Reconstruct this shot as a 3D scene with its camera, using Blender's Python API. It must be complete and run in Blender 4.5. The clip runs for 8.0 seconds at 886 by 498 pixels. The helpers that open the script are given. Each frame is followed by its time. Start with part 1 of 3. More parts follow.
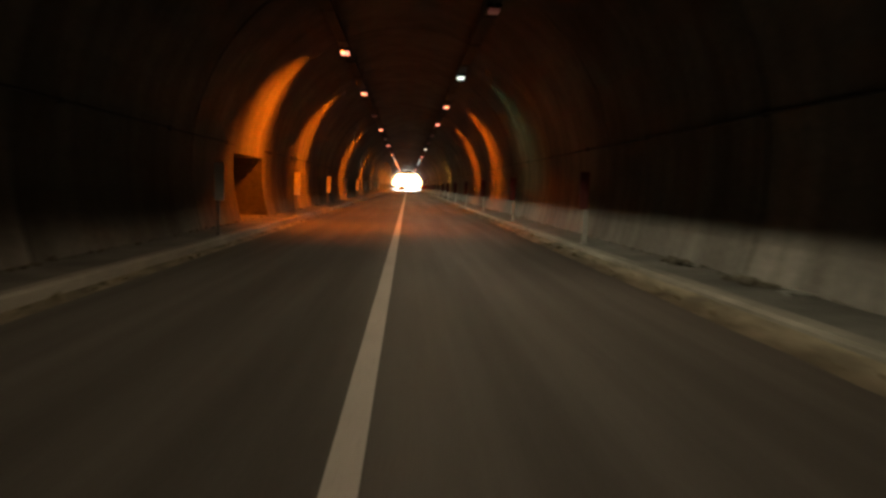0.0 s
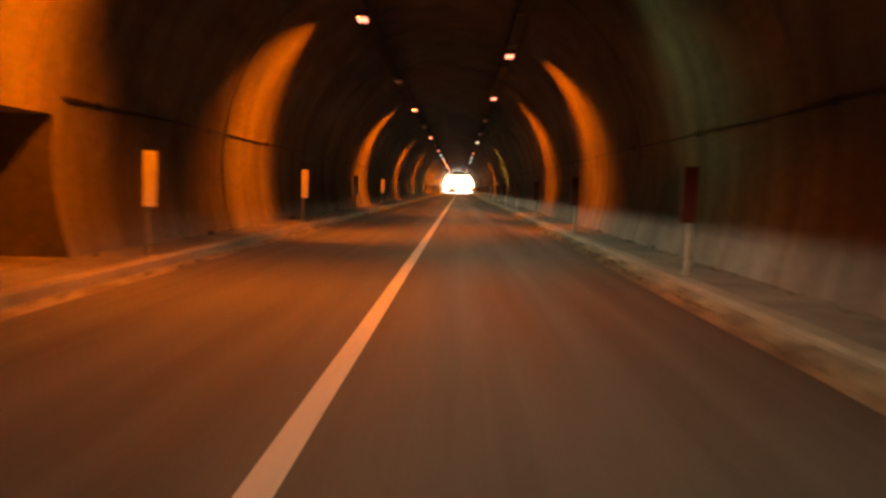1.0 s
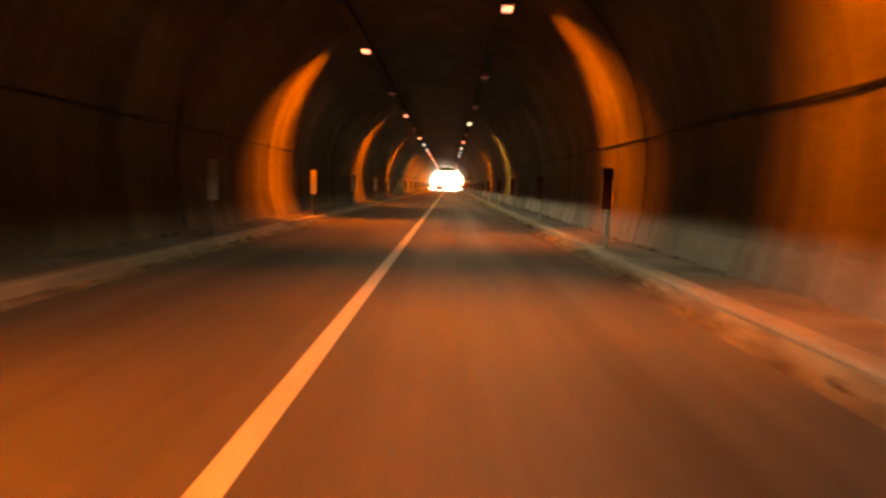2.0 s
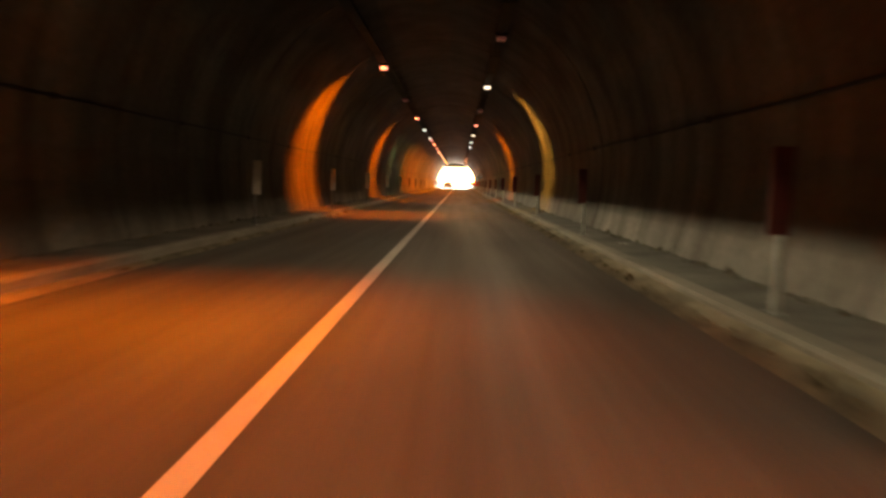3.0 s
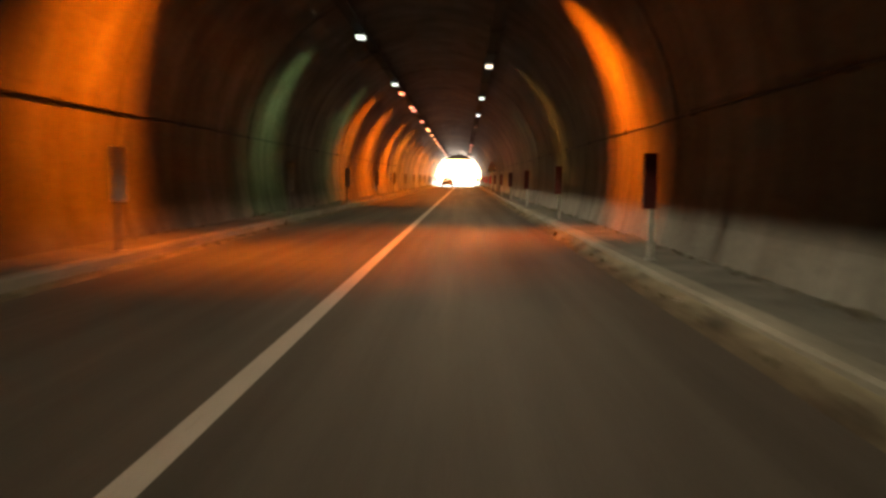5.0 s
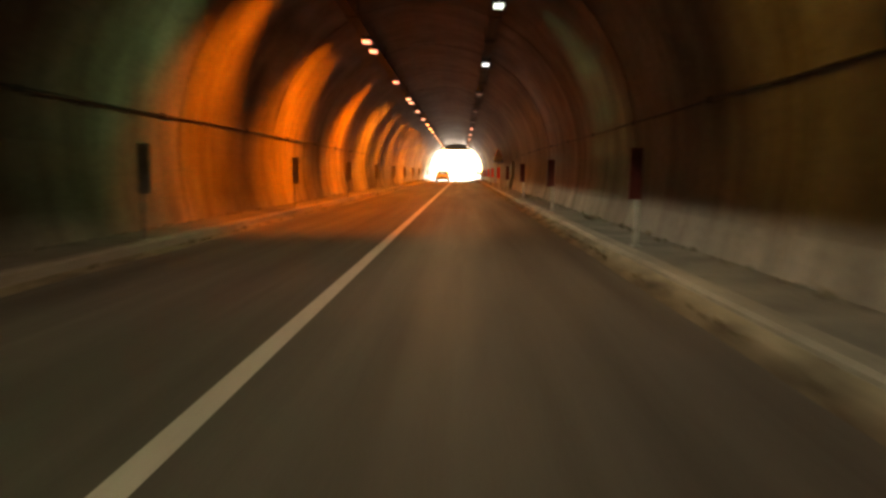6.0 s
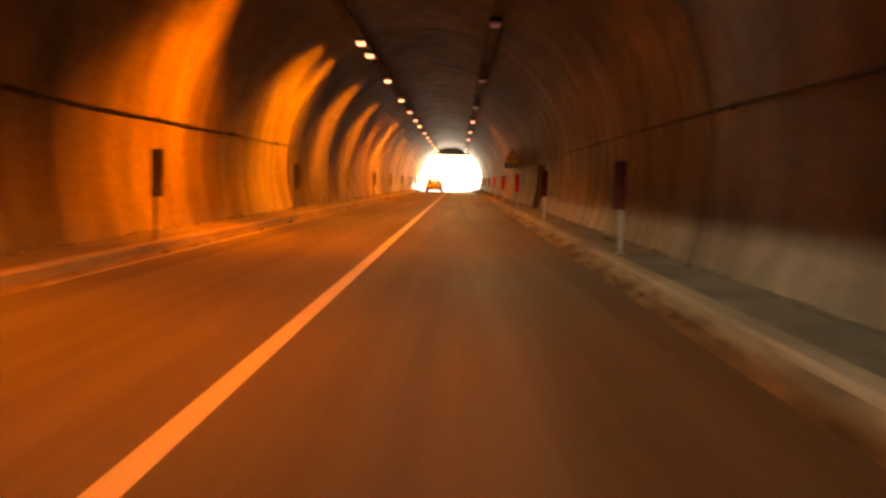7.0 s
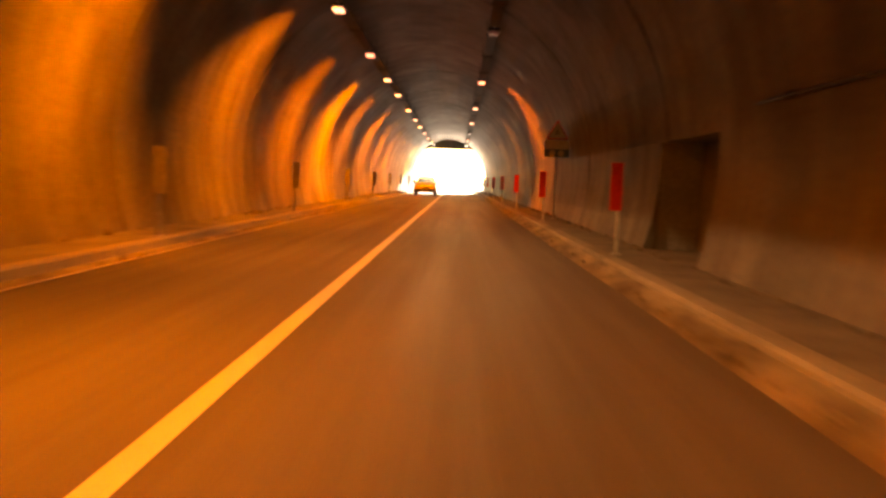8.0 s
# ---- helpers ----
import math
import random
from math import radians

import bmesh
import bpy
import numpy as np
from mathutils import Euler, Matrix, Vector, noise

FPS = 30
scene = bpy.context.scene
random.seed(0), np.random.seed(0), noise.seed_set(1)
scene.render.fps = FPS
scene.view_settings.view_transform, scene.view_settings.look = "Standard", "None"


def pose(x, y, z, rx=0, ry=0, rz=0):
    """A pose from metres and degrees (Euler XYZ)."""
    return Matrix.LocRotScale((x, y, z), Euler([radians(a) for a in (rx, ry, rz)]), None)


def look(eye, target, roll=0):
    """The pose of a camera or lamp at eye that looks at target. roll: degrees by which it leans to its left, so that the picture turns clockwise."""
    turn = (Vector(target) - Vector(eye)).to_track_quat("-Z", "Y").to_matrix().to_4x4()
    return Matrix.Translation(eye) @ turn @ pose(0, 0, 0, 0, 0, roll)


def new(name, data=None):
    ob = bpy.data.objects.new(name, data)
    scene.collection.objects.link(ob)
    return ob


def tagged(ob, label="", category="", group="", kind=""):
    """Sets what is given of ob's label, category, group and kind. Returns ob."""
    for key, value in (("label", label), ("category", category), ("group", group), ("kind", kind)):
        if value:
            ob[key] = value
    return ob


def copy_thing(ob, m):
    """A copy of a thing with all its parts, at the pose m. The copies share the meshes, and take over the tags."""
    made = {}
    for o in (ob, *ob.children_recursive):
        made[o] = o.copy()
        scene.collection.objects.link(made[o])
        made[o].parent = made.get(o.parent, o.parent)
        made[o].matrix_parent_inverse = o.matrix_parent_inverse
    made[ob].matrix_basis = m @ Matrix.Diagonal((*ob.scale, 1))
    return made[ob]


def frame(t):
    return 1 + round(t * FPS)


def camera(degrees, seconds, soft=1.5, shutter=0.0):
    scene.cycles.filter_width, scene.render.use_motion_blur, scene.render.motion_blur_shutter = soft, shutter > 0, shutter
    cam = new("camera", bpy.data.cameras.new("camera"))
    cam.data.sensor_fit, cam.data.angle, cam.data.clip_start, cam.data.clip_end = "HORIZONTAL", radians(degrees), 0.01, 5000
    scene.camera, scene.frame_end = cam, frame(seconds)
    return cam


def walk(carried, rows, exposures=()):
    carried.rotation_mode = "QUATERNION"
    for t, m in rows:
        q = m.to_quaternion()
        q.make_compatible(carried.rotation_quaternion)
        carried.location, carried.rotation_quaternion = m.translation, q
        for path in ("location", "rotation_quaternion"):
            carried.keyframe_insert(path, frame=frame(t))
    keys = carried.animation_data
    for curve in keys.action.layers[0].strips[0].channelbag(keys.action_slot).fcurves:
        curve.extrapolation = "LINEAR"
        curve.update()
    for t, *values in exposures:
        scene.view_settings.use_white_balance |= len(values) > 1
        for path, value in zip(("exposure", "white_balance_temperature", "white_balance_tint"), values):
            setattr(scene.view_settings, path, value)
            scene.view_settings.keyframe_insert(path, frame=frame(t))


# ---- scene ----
# The camera: driven along the right-hand lane of a straight two-lane tunnel, 1.3 m over the road.
# The road's centre line is x = 0, the way ahead is +y, the road surface is z = 0.
cam = camera(61.0, 8.0, soft=2.9, shutter=0.4)
PATH = [  # seconds, x, y, yaw, pitch, roll
    (0.0, 0.26, 0.00, -2.83, -4.66, 1.49),
    (0.5, 0.67, 7.80, -0.43, -4.99, 1.47),
    (1.0, 0.81, 16.30, 1.17, -4.62, 1.72),
    (1.5, 0.84, 24.95, 0.87, -4.83, 3.00),
    (2.0, 0.97, 34.05, 0.35, -4.82, 1.45),
    (2.2, 1.01, 37.82, 0.03, -5.00, 1.30),
    (3.3, 1.21, 58.58, 1.35, -5.04, 1.64),
    (3.5, 1.25, 62.35, 1.16, -5.20, 1.68),
    (4.0, 1.285, 72.40, 0.61, -4.77, 1.71),
    (4.5, 1.37, 82.40, 0.93, -4.96, 1.23),
    (4.7, 1.37, 86.45, 1.36, -5.03, 0.90),
    (5.8, 1.38, 109.41, 1.56, -6.12, 0.60),
    (6.0, 1.38, 113.56, 1.39, -5.82, 0.58),
    (6.5, 1.39, 124.00, 1.10, -4.75, 1.48),
    (7.0, 1.385, 134.70, 1.04, -5.15, 1.59),
    (7.5, 1.41, 145.40, 1.14, -5.24, 2.51),
    (8.0, 1.40, 156.50, 0.94, -5.17, 2.14),
]
walk(cam, [(t, pose(x, y, 1.3, 90 + pitch, 0, yaw) @ pose(0, 0, 0, 0, 0, roll))
           for t, x, y, yaw, pitch, roll in PATH],
     # set for the dark of the tunnel, opening a little on the way; daylight burns out
     [(0.0, 1.60, 6800, 12), (0.5, 1.64, 6900, 12), (1.0, 1.76, 7500, 13), (1.5, 1.92, 8500, 15),
      (2.0, 1.92, 8600, 16), (2.2, 1.80, 8000, 15), (3.3, 1.80, 7300, 13), (3.5, 1.60, 6700, 11), (4.0, 1.62, 6700, 11),
      (4.5, 1.80, 7300, 13), (4.7, 1.84, 6900, 12), (5.8, 2.06, 7900, 14), (6.0, 1.86, 7500, 13), (6.5, 2.14, 7100, 12), (7.0, 1.98, 8200, 14), (7.5, 2.02, 8200, 13), (8.0, 2.14, 8800, 16)])

# ---- daylight beyond the exit ----
world = bpy.data.worlds.new("sky")
scene.world = world
world.use_nodes = True
wn = world.node_tree.nodes
sky = wn.new("ShaderNodeTexSky")
sky.sky_type, sky.sun_disc = "NISHITA", False
sky.sun_elevation, sky.sun_rotation = radians(11), radians(5)
wn["Background"].inputs["Strength"].default_value = 0.15
world.node_tree.links.new(sky.outputs[0], wn["Background"].inputs["Color"])
sun = new("sun", bpy.data.lights.new("sun", "SUN"))
sun.data.energy, sun.data.angle, sun.data.color = 5.0, radians(0.5), (1.0, 0.94, 0.86)
sun.matrix_basis = look((100 * math.sin(radians(5)), 262 + 100 * math.cos(radians(5)), 100 * math.tan(radians(11))), (0, 262, 0))
# the bright sky that fills the exit's opening
day = new("exit_daylight", bpy.data.lights.new("exit_daylight", "AREA"))
day.data.shape, day.data.size, day.data.size_y = "RECTANGLE", 12.0, 7.5
day.data.energy, day.data.color, day.data.spread = 3600.0, (1.0, 0.84, 0.70), radians(128)
day.matrix_basis = pose(0.15, 266.4, 2.9, -150, 0, 0)

# ---- the tunnel's own measures ----
AX, ZC, RAD, THICK = 0.15, 1.70, 4.97, 0.35   # the lining is one circle, centred at (AX, ZC)
Y0, Y1 = -46.0, 262.0
WALK_Z = 0.17
ROW_L, ROW_R, ROW_Z = -1.89, 2.28, 5.64       # the two lamp rows
SODIUM, AMBER, WARM, GREEN, COOL = ((1.0, 0.168, 0.003), (1.0, 0.208, 0.005), (1.0, 0.53, 0.08),
                                    (0.44, 0.80, 0.33), (0.92, 0.92, 0.80))
SPAN = 0.25                                   # all lamps together


# ---- materials ----
def material(name, base, rough=0.8, metal=0.0):
    m = bpy.data.materials.new(name)
    m.use_nodes = True
    b = m.node_tree.nodes["Principled BSDF"]
    b.inputs["Base Color"].default_value = (*base, 1)
    b.inputs["Roughness"].default_value = rough
    b.inputs["Metallic"].default_value = metal
    return m, m.node_tree.nodes, m.node_tree.links, b


def grain(n, l, scale, detail=4.0, stretch=(1, 1, 1), rough=0.55):
    """Noise in object space, stretched."""
    co = n.new("ShaderNodeTexCoord")
    mp = n.new("ShaderNodeMapping")
    mp.inputs["Scale"].default_value = stretch
    tx = n.new("ShaderNodeTexNoise")
    tx.inputs["Scale"].default_value, tx.inputs["Detail"].default_value = scale, detail
    tx.inputs["Roughness"].default_value = rough
    l.new(co.outputs["Object"], mp.inputs["Vector"])
    l.new(mp.outputs[0], tx.inputs["Vector"])
    return tx.outputs["Fac"]


def ramp(n, l, fac, stops):
    r = n.new("ShaderNodeValToRGB")
    e = r.color_ramp.elements
    while len(e) < len(stops):
        e.new(0.5)
    for el, (p, c) in zip(e, stops):
        el.position, el.color = p, (*c, 1)
    l.new(fac, r.inputs[0])
    return r.outputs[0]


def mixed(n, l, a, b, fac, kind="MIX"):
    x = n.new("ShaderNodeMix")
    x.data_type, x.blend_type = "RGBA", kind
    if isinstance(fac, float):
        x.inputs[0].default_value = fac
    else:
        l.new(fac, x.inputs[0])
    l.new(a, x.inputs[6])
    l.new(b, x.inputs[7])
    return x.outputs[2]


def bumped(n, l, b, fac, strength, dist):
    u = n.new("ShaderNodeBump")
    u.inputs["Strength"].default_value, u.inputs["Distance"].default_value = strength, dist
    l.new(fac, u.inputs["Height"])
    l.new(u.outputs[0], b.inputs["Normal"])


def mottled(name, dark, mid, light, coarse=0.5, fine=14.0, stretch=(1, 1, 1), rough=0.85, bump=0.4, dist=0.01,
            streak=None, stain=(0.5, 0.5, 0.5), ring=0.0, soot=None):
    """A rough mineral surface: broad blotches, fine grain, and run-down streaks where wanted."""
    m, n, l, b = material(name, mid, rough)
    broad = ramp(n, l, grain(n, l, coarse, 5, stretch), [(0.30, dark), (0.5, mid), (0.72, light)])
    small = ramp(n, l, grain(n, l, fine, 6), [(0.25, (0.62, 0.62, 0.62)), (0.75, (1.22, 1.22, 1.22))])
    col = mixed(n, l, broad, small, 0.8, "MULTIPLY")
    if ring:
        # each cast ring came out a little lighter or darker
        co = n.new("ShaderNodeTexCoord")
        sep = n.new("ShaderNodeSeparateXYZ")
        snap = n.new("ShaderNodeMath")
        snap.operation = "SNAP"
        snap.inputs[1].default_value = ring
        shift = n.new("ShaderNodeMath")
        shift.inputs[1].default_value = 46.0 + ring * 20
        wh = n.new("ShaderNodeTexWhiteNoise")
        wh.noise_dimensions = "1D"
        l.new(co.outputs["Object"], sep.inputs[0])
        l.new(sep.outputs["Y"], shift.inputs[0])
        l.new(shift.outputs[0], snap.inputs[0])
        l.new(snap.outputs[0], wh.inputs["W"])
        col = mixed(n, l, col, ramp(n, l, wh.outputs["Value"], [(0.0, (0.70, 0.69, 0.68)), (1.0, (1.24, 1.24, 1.25))]), 1.0, "MULTIPLY")
        # pale lime seepage and patched places
        lime = ramp(n, l, grain(n, l, 1.0, 7, (0.25, 0.35, 0.16), 0.6), [(0.60, (1, 1, 1)), (0.72, (1.45, 1.42, 1.36))])
        col = mixed(n, l, col, lime, 0.7, "MULTIPLY")
    if streak:
        run = ramp(n, l, grain(n, l, 1.0, 6, streak, 0.65), [(0.42, (1, 1, 1)), (0.62, stain)])
        col = mixed(n, l, col, run, 0.85, "MULTIPLY")
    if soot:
        # exhaust: a black film above a ragged line, deepened to paint the vault's shade
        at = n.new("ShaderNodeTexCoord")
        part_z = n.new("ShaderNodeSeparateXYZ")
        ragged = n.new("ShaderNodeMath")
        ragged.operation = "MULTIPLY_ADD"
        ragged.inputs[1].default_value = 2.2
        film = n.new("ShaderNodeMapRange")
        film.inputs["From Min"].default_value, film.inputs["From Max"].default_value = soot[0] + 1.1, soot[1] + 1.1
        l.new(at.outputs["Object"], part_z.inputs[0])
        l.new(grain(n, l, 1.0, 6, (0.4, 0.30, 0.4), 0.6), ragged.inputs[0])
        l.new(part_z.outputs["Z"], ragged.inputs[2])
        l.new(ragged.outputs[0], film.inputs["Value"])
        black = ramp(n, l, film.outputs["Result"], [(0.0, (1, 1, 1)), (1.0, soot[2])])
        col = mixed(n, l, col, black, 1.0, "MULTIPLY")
    l.new(col, b.inputs["Base Color"])
    rr = ramp(n, l, grain(n, l, coarse * 3, 3), [(0.3, (rough - 0.12,) * 3), (0.7, (min(rough + 0.1, 1),) * 3)])
    l.new(rr, b.inputs["Roughness"])
    bumped(n, l, b, grain(n, l, fine * 0.6, 8), bump, dist)
    return m


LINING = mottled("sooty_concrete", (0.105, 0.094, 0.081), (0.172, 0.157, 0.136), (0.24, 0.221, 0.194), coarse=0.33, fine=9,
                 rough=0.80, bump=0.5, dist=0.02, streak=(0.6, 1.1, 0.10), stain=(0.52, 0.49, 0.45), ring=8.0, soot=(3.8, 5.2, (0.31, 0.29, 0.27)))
# paler concrete for the east niche's sides, with headlight painted into the colour
LIT_REVEAL = mottled("headlit_concrete", (0.17, 0.17, 0.16), (0.24, 0.24, 0.228), (0.31, 0.31, 0.295), coarse=0.6, fine=12, rough=0.85, bump=0.3)
PAVING = mottled("walkway_concrete", (0.07, 0.064, 0.055), (0.115, 0.106, 0.092), (0.17, 0.156, 0.135), coarse=0.9, fine=18,
                 rough=0.9, bump=0.5, dist=0.012)
KERBING = mottled("kerb_concrete", (0.12, 0.11, 0.09), (0.19, 0.173, 0.143), (0.26, 0.239, 0.2), coarse=1.2, fine=20,
                  stretch=(1, 0.35, 1), rough=0.85, bump=0.4, dist=0.008)
SILT = mottled("gutter_silt", (0.045, 0.038, 0.026), (0.15, 0.128, 0.086), (0.25, 0.218, 0.155), coarse=2.2, fine=22,
               stretch=(1.2, 0.5, 1), rough=0.95, bump=0.7, dist=0.02)
PEBBLE = mottled("gutter_stones", (0.10, 0.085, 0.055), (0.17, 0.145, 0.095), (0.27, 0.235, 0.16), coarse=5, fine=30)
RUBBLE = mottled("loose_rubble", (0.05, 0.045, 0.035), (0.11, 0.095, 0.07), (0.22, 0.19, 0.14), coarse=5, fine=30)
SOIL = mottled("verge_soil", (0.10, 0.11, 0.05), (0.17, 0.16, 0.08), (0.28, 0.24, 0.15), coarse=0.2, fine=6)


def make_asphalt():
    m, n, l, b = material("asphalt", (0.07, 0.066, 0.06), 0.6)
    b.inputs["Specular IOR Level"].default_value = 0.15
    broad = ramp(n, l, grain(n, l, 0.35, 5, (1.0, 0.22, 1)), [(0.3, (0.082, 0.077, 0.07)), (0.7, (0.135, 0.127, 0.115))])
    co = n.new("ShaderNodeTexCoord")
    vor = n.new("ShaderNodeTexVoronoi")
    vor.inputs["Scale"].default_value = 90
    l.new(co.outputs["Object"], vor.inputs["Vector"])
    chips = ramp(n, l, vor.outputs["Distance"], [(0.1, (1.3, 1.3, 1.3)), (0.6, (0.75, 0.75, 0.75))])
    col = mixed(n, l, broad, chips, 0.7, "MULTIPLY")
    # polished wheel tracks and oil: long streaks with a shape of their own
    lane = ramp(n, l, grain(n, l, 1.0, 4, (1.5, 0.03, 1)), [(0.4, (1.12, 1.12, 1.12)), (0.62, (0.76, 0.76, 0.76))])
    col = mixed(n, l, col, lane, 0.8, "MULTIPLY")
    l.new(col, b.inputs["Base Color"])
    rr = ramp(n, l, grain(n, l, 1.0, 4, (1.5, 0.06, 1)), [(0.35, (0.60,) * 3), (0.65, (0.78,) * 3)])
    l.new(rr, b.inputs["Roughness"])
    bumped(n, l, b, vor.outputs["Distance"], 0.35, 0.006)
    return m


def make_paint(name, colour, under, worn=0.60):
    """Road paint, worn through to what is under it."""
    m, n, l, b = material(name, colour, 0.6)
    coat = ramp(n, l, grain(n, l, 2.2, 4, (1, 0.3, 1)), [(0.3, tuple(c * 0.82 for c in colour)), (0.7, colour)])
    holes = ramp(n, l, grain(n, l, 26, 6), [(worn, (0, 0, 0)), (worn + 0.1, (1, 1, 1))])
    bare = n.new("ShaderNodeRGB")
    bare.outputs[0].default_value = (*under, 1)
    l.new(mixed(n, l, coat, bare.outputs[0], holes), b.inputs["Base Color"])
    bumped(n, l, b, grain(n, l, 60, 4), 0.25, 0.003)
    return m


def dull(name, colour, rough=0.6, metal=0.0, dirt=0.35, scale=9.0):
    """Painted or bare metal and plastic, with a film of dirt."""
    m, n, l, b = material(name, colour, rough, metal)
    lo = tuple(c * (1 - dirt) for c in colour)
    l.new(ramp(n, l, grain(n, l, scale, 6), [(0.3, lo), (0.65, colour)]), b.inputs["Base Color"])
    rr = ramp(n, l, grain(n, l, scale * 2, 4), [(0.3, (max(rough - 0.1, 0.05),) * 3), (0.7, (min(rough + 0.12, 1),) * 3)])
    l.new(rr, b.inputs["Roughness"])
    return m


def glowing(name, colour, strength):
    m, n, l, b = material(name, (0.7, 0.68, 0.64) if strength > 0.1 else (0.06, 0.055, 0.05), 0.3)
    b.inputs["Emission Color"].default_value = (*colour, 1)
    b.inputs["Emission Strength"].default_value = strength
    return m


ASPHALT = make_asphalt()
LINE_PAINT = make_paint("white_road_paint", (0.55, 0.53, 0.49), (0.12, 0.11, 0.10), 0.62)
EDGE_PAINT = make_paint("worn_edge_paint", (0.42, 0.40, 0.36), (0.12, 0.11, 0.10), 0.52)
DARK_STEEL = dull("sooty_steel", (0.012, 0.011, 0.010), 0.75, 0.0)
ZINC = dull("galvanised_steel", (0.42, 0.42, 0.40), 0.5, 0.8, 0.5)
POST_WHITE = dull("white_post_plastic", (0.47, 0.46, 0.42), 0.6, 0.0, 0.45, 6)
PORTAL_GREY = dull("weathered_grey_paint", (0.48, 0.46, 0.44), 0.7, 0.0, 0.35, 2)
CABLE_BLACK = dull("black_cable_sheath", (0.018, 0.017, 0.016), 0.6)
RED_SHEET = dull("red_reflective_sheet", (0.60, 0.016, 0.012), 0.35, 0.0, 0.3, 12)
# dark copies of the reflective sheets: missing light painted into the colour
UNLIT_RED = dull("unlit_red_sheet", (0.085, 0.008, 0.006), 0.5, 0.0, 0.4, 12)
SHADED_WHITE = dull("shaded_white_sheet", (0.24, 0.23, 0.215), 0.5, 0.0, 0.4, 12)
WHITE_SHEET = dull("white_reflective_sheet", (0.80, 0.79, 0.74), 0.4, 0.0, 0.25, 12)
GREY_BACK = dull("grey_sheet_metal", (0.25, 0.25, 0.25), 0.5, 0.6)
BLUE_PLATE = dull("blue_reflective_sheet", (0.10, 0.22, 0.40), 0.4, 0.0, 0.3, 12)
BLACK_PLATE = dull("black_sheet", (0.03, 0.03, 0.032), 0.5)
# faint: a slight glow added to fixtures that are mostly out
LIT = {k: glowing("lit_glass_" + k, c, s) for k, c, s in (
    ("orange", (1.0, 0.27, 0.18), 0.95), ("amber", (1.0, 0.40, 0.24), 0.95), ("warm", (1.0, 0.86, 0.66), 0.8),
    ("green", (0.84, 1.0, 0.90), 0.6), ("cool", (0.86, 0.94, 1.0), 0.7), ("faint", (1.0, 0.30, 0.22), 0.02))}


# ---- mesh helpers ----
def part(name, bm, mat, parent=None, label="", smooth=False):
    """One mesh object from a bmesh, under a thing or part."""
    bm.normal_update()
    me = bpy.data.meshes.new(name)
    bm.to_mesh(me)
    bm.free()
    if smooth:
        me.polygons.foreach_set("use_smooth", [True] * len(me.polygons))
    me.materials.append(mat)
    ob = new(name, me)
    ob.parent = parent
    if label:
        tagged(ob, label)
    return ob


def empty(name, m=None):
    ob = new(name)
    ob.empty_display_size = 0.2
    if m:
        ob.matrix_basis = m
    return ob


def box(bm, x0, x1, y0, y1, z0, z1, bevel=0.0):
    vs = [bm.verts.new(p) for p in ((x0, y0, z0), (x1, y0, z0), (x1, y1, z0), (x0, y1, z0),
                                    (x0, y0, z1), (x1, y0, z1), (x1, y1, z1), (x0, y1, z1))]
    fs = [bm.faces.new([vs[i] for i in f]) for f in ((3, 2, 1, 0), (4, 5, 6, 7), (0, 1, 5, 4), (1, 2, 6, 5), (2, 3, 7, 6), (3, 0, 4, 7))]
    if bevel:
        es = list({e for f in fs for e in f.edges})
        bmesh.ops.bevel(bm, geom=es, offset=bevel, segments=2, affect="EDGES", profile=0.6)
    return vs


def boxed(x0, x1, y0, y1, z0, z1, bevel=0.0):
    bm = bmesh.new()
    box(bm, x0, x1, y0, y1, z0, z1, bevel)
    return bm


def tube(bm, pts, r, sides=8):
    """A round bar along points."""
    rings = []
    for i, p in enumerate(pts):
        a, b = Vector(pts[max(i - 1, 0)]), Vector(pts[min(i + 1, len(pts) - 1)])
        q = (b - a).to_track_quat("Z", "Y")
        rings.append([bm.verts.new(Vector(p) + q @ Vector((r * math.cos(k * math.tau / sides), r * math.sin(k * math.tau / sides), 0)))
                      for k in range(sides)])
    for a, b in zip(rings, rings[1:]):
        for k in range(sides):
            bm.faces.new((a[k], a[(k + 1) % sides], b[(k + 1) % sides], b[k]))
    bm.faces.new(list(reversed(rings[0])))
    bm.faces.new(rings[-1])


def sweep(name, profile, mat, ys, wobble=0.0, seed=0.0):
    """A closed cross-section carried along the tunnel, with slight unevenness."""
    bm = bmesh.new()
    rows = []
    for y in ys:
        row = []
        for k, (x, z) in enumerate(profile):
            d = wobble * noise.noise(Vector((y * 0.7, k * 3.1 + seed, seed)))
            e = wobble * noise.noise(Vector((y * 0.9, k * 5.3 - seed, 7.0)))
            row.append(bm.verts.new((x + d, y, z + e)))
        rows.append(row)
    n = len(profile)
    for a, b in zip(rows, rows[1:]):
        for k in range(n):
            bm.faces.new((a[k], b[k], b[(k + 1) % n], a[(k + 1) % n]))
    bm.faces.new(rows[0])
    bm.faces.new(list(reversed(rows[-1])))
    bmesh.ops.recalc_face_normals(bm, faces=bm.faces)
    return part(name, bm, mat)


def steps(a, b, d):
    n = max(1, round((b - a) / d))
    return [a + (b - a) * i / n for i in range(n + 1)]


# ---- the lining: two walls and the vault, cast in rings 8 m long ----
RINGS = [Y0 + 8.0 * i for i in range(1, 39) if Y0 + 8.0 * i < Y1 - 1]
NICHES = {-1: (22.3, 26.6), 1: (167.4, 170.5)}
NICHE_TOP = 2.15


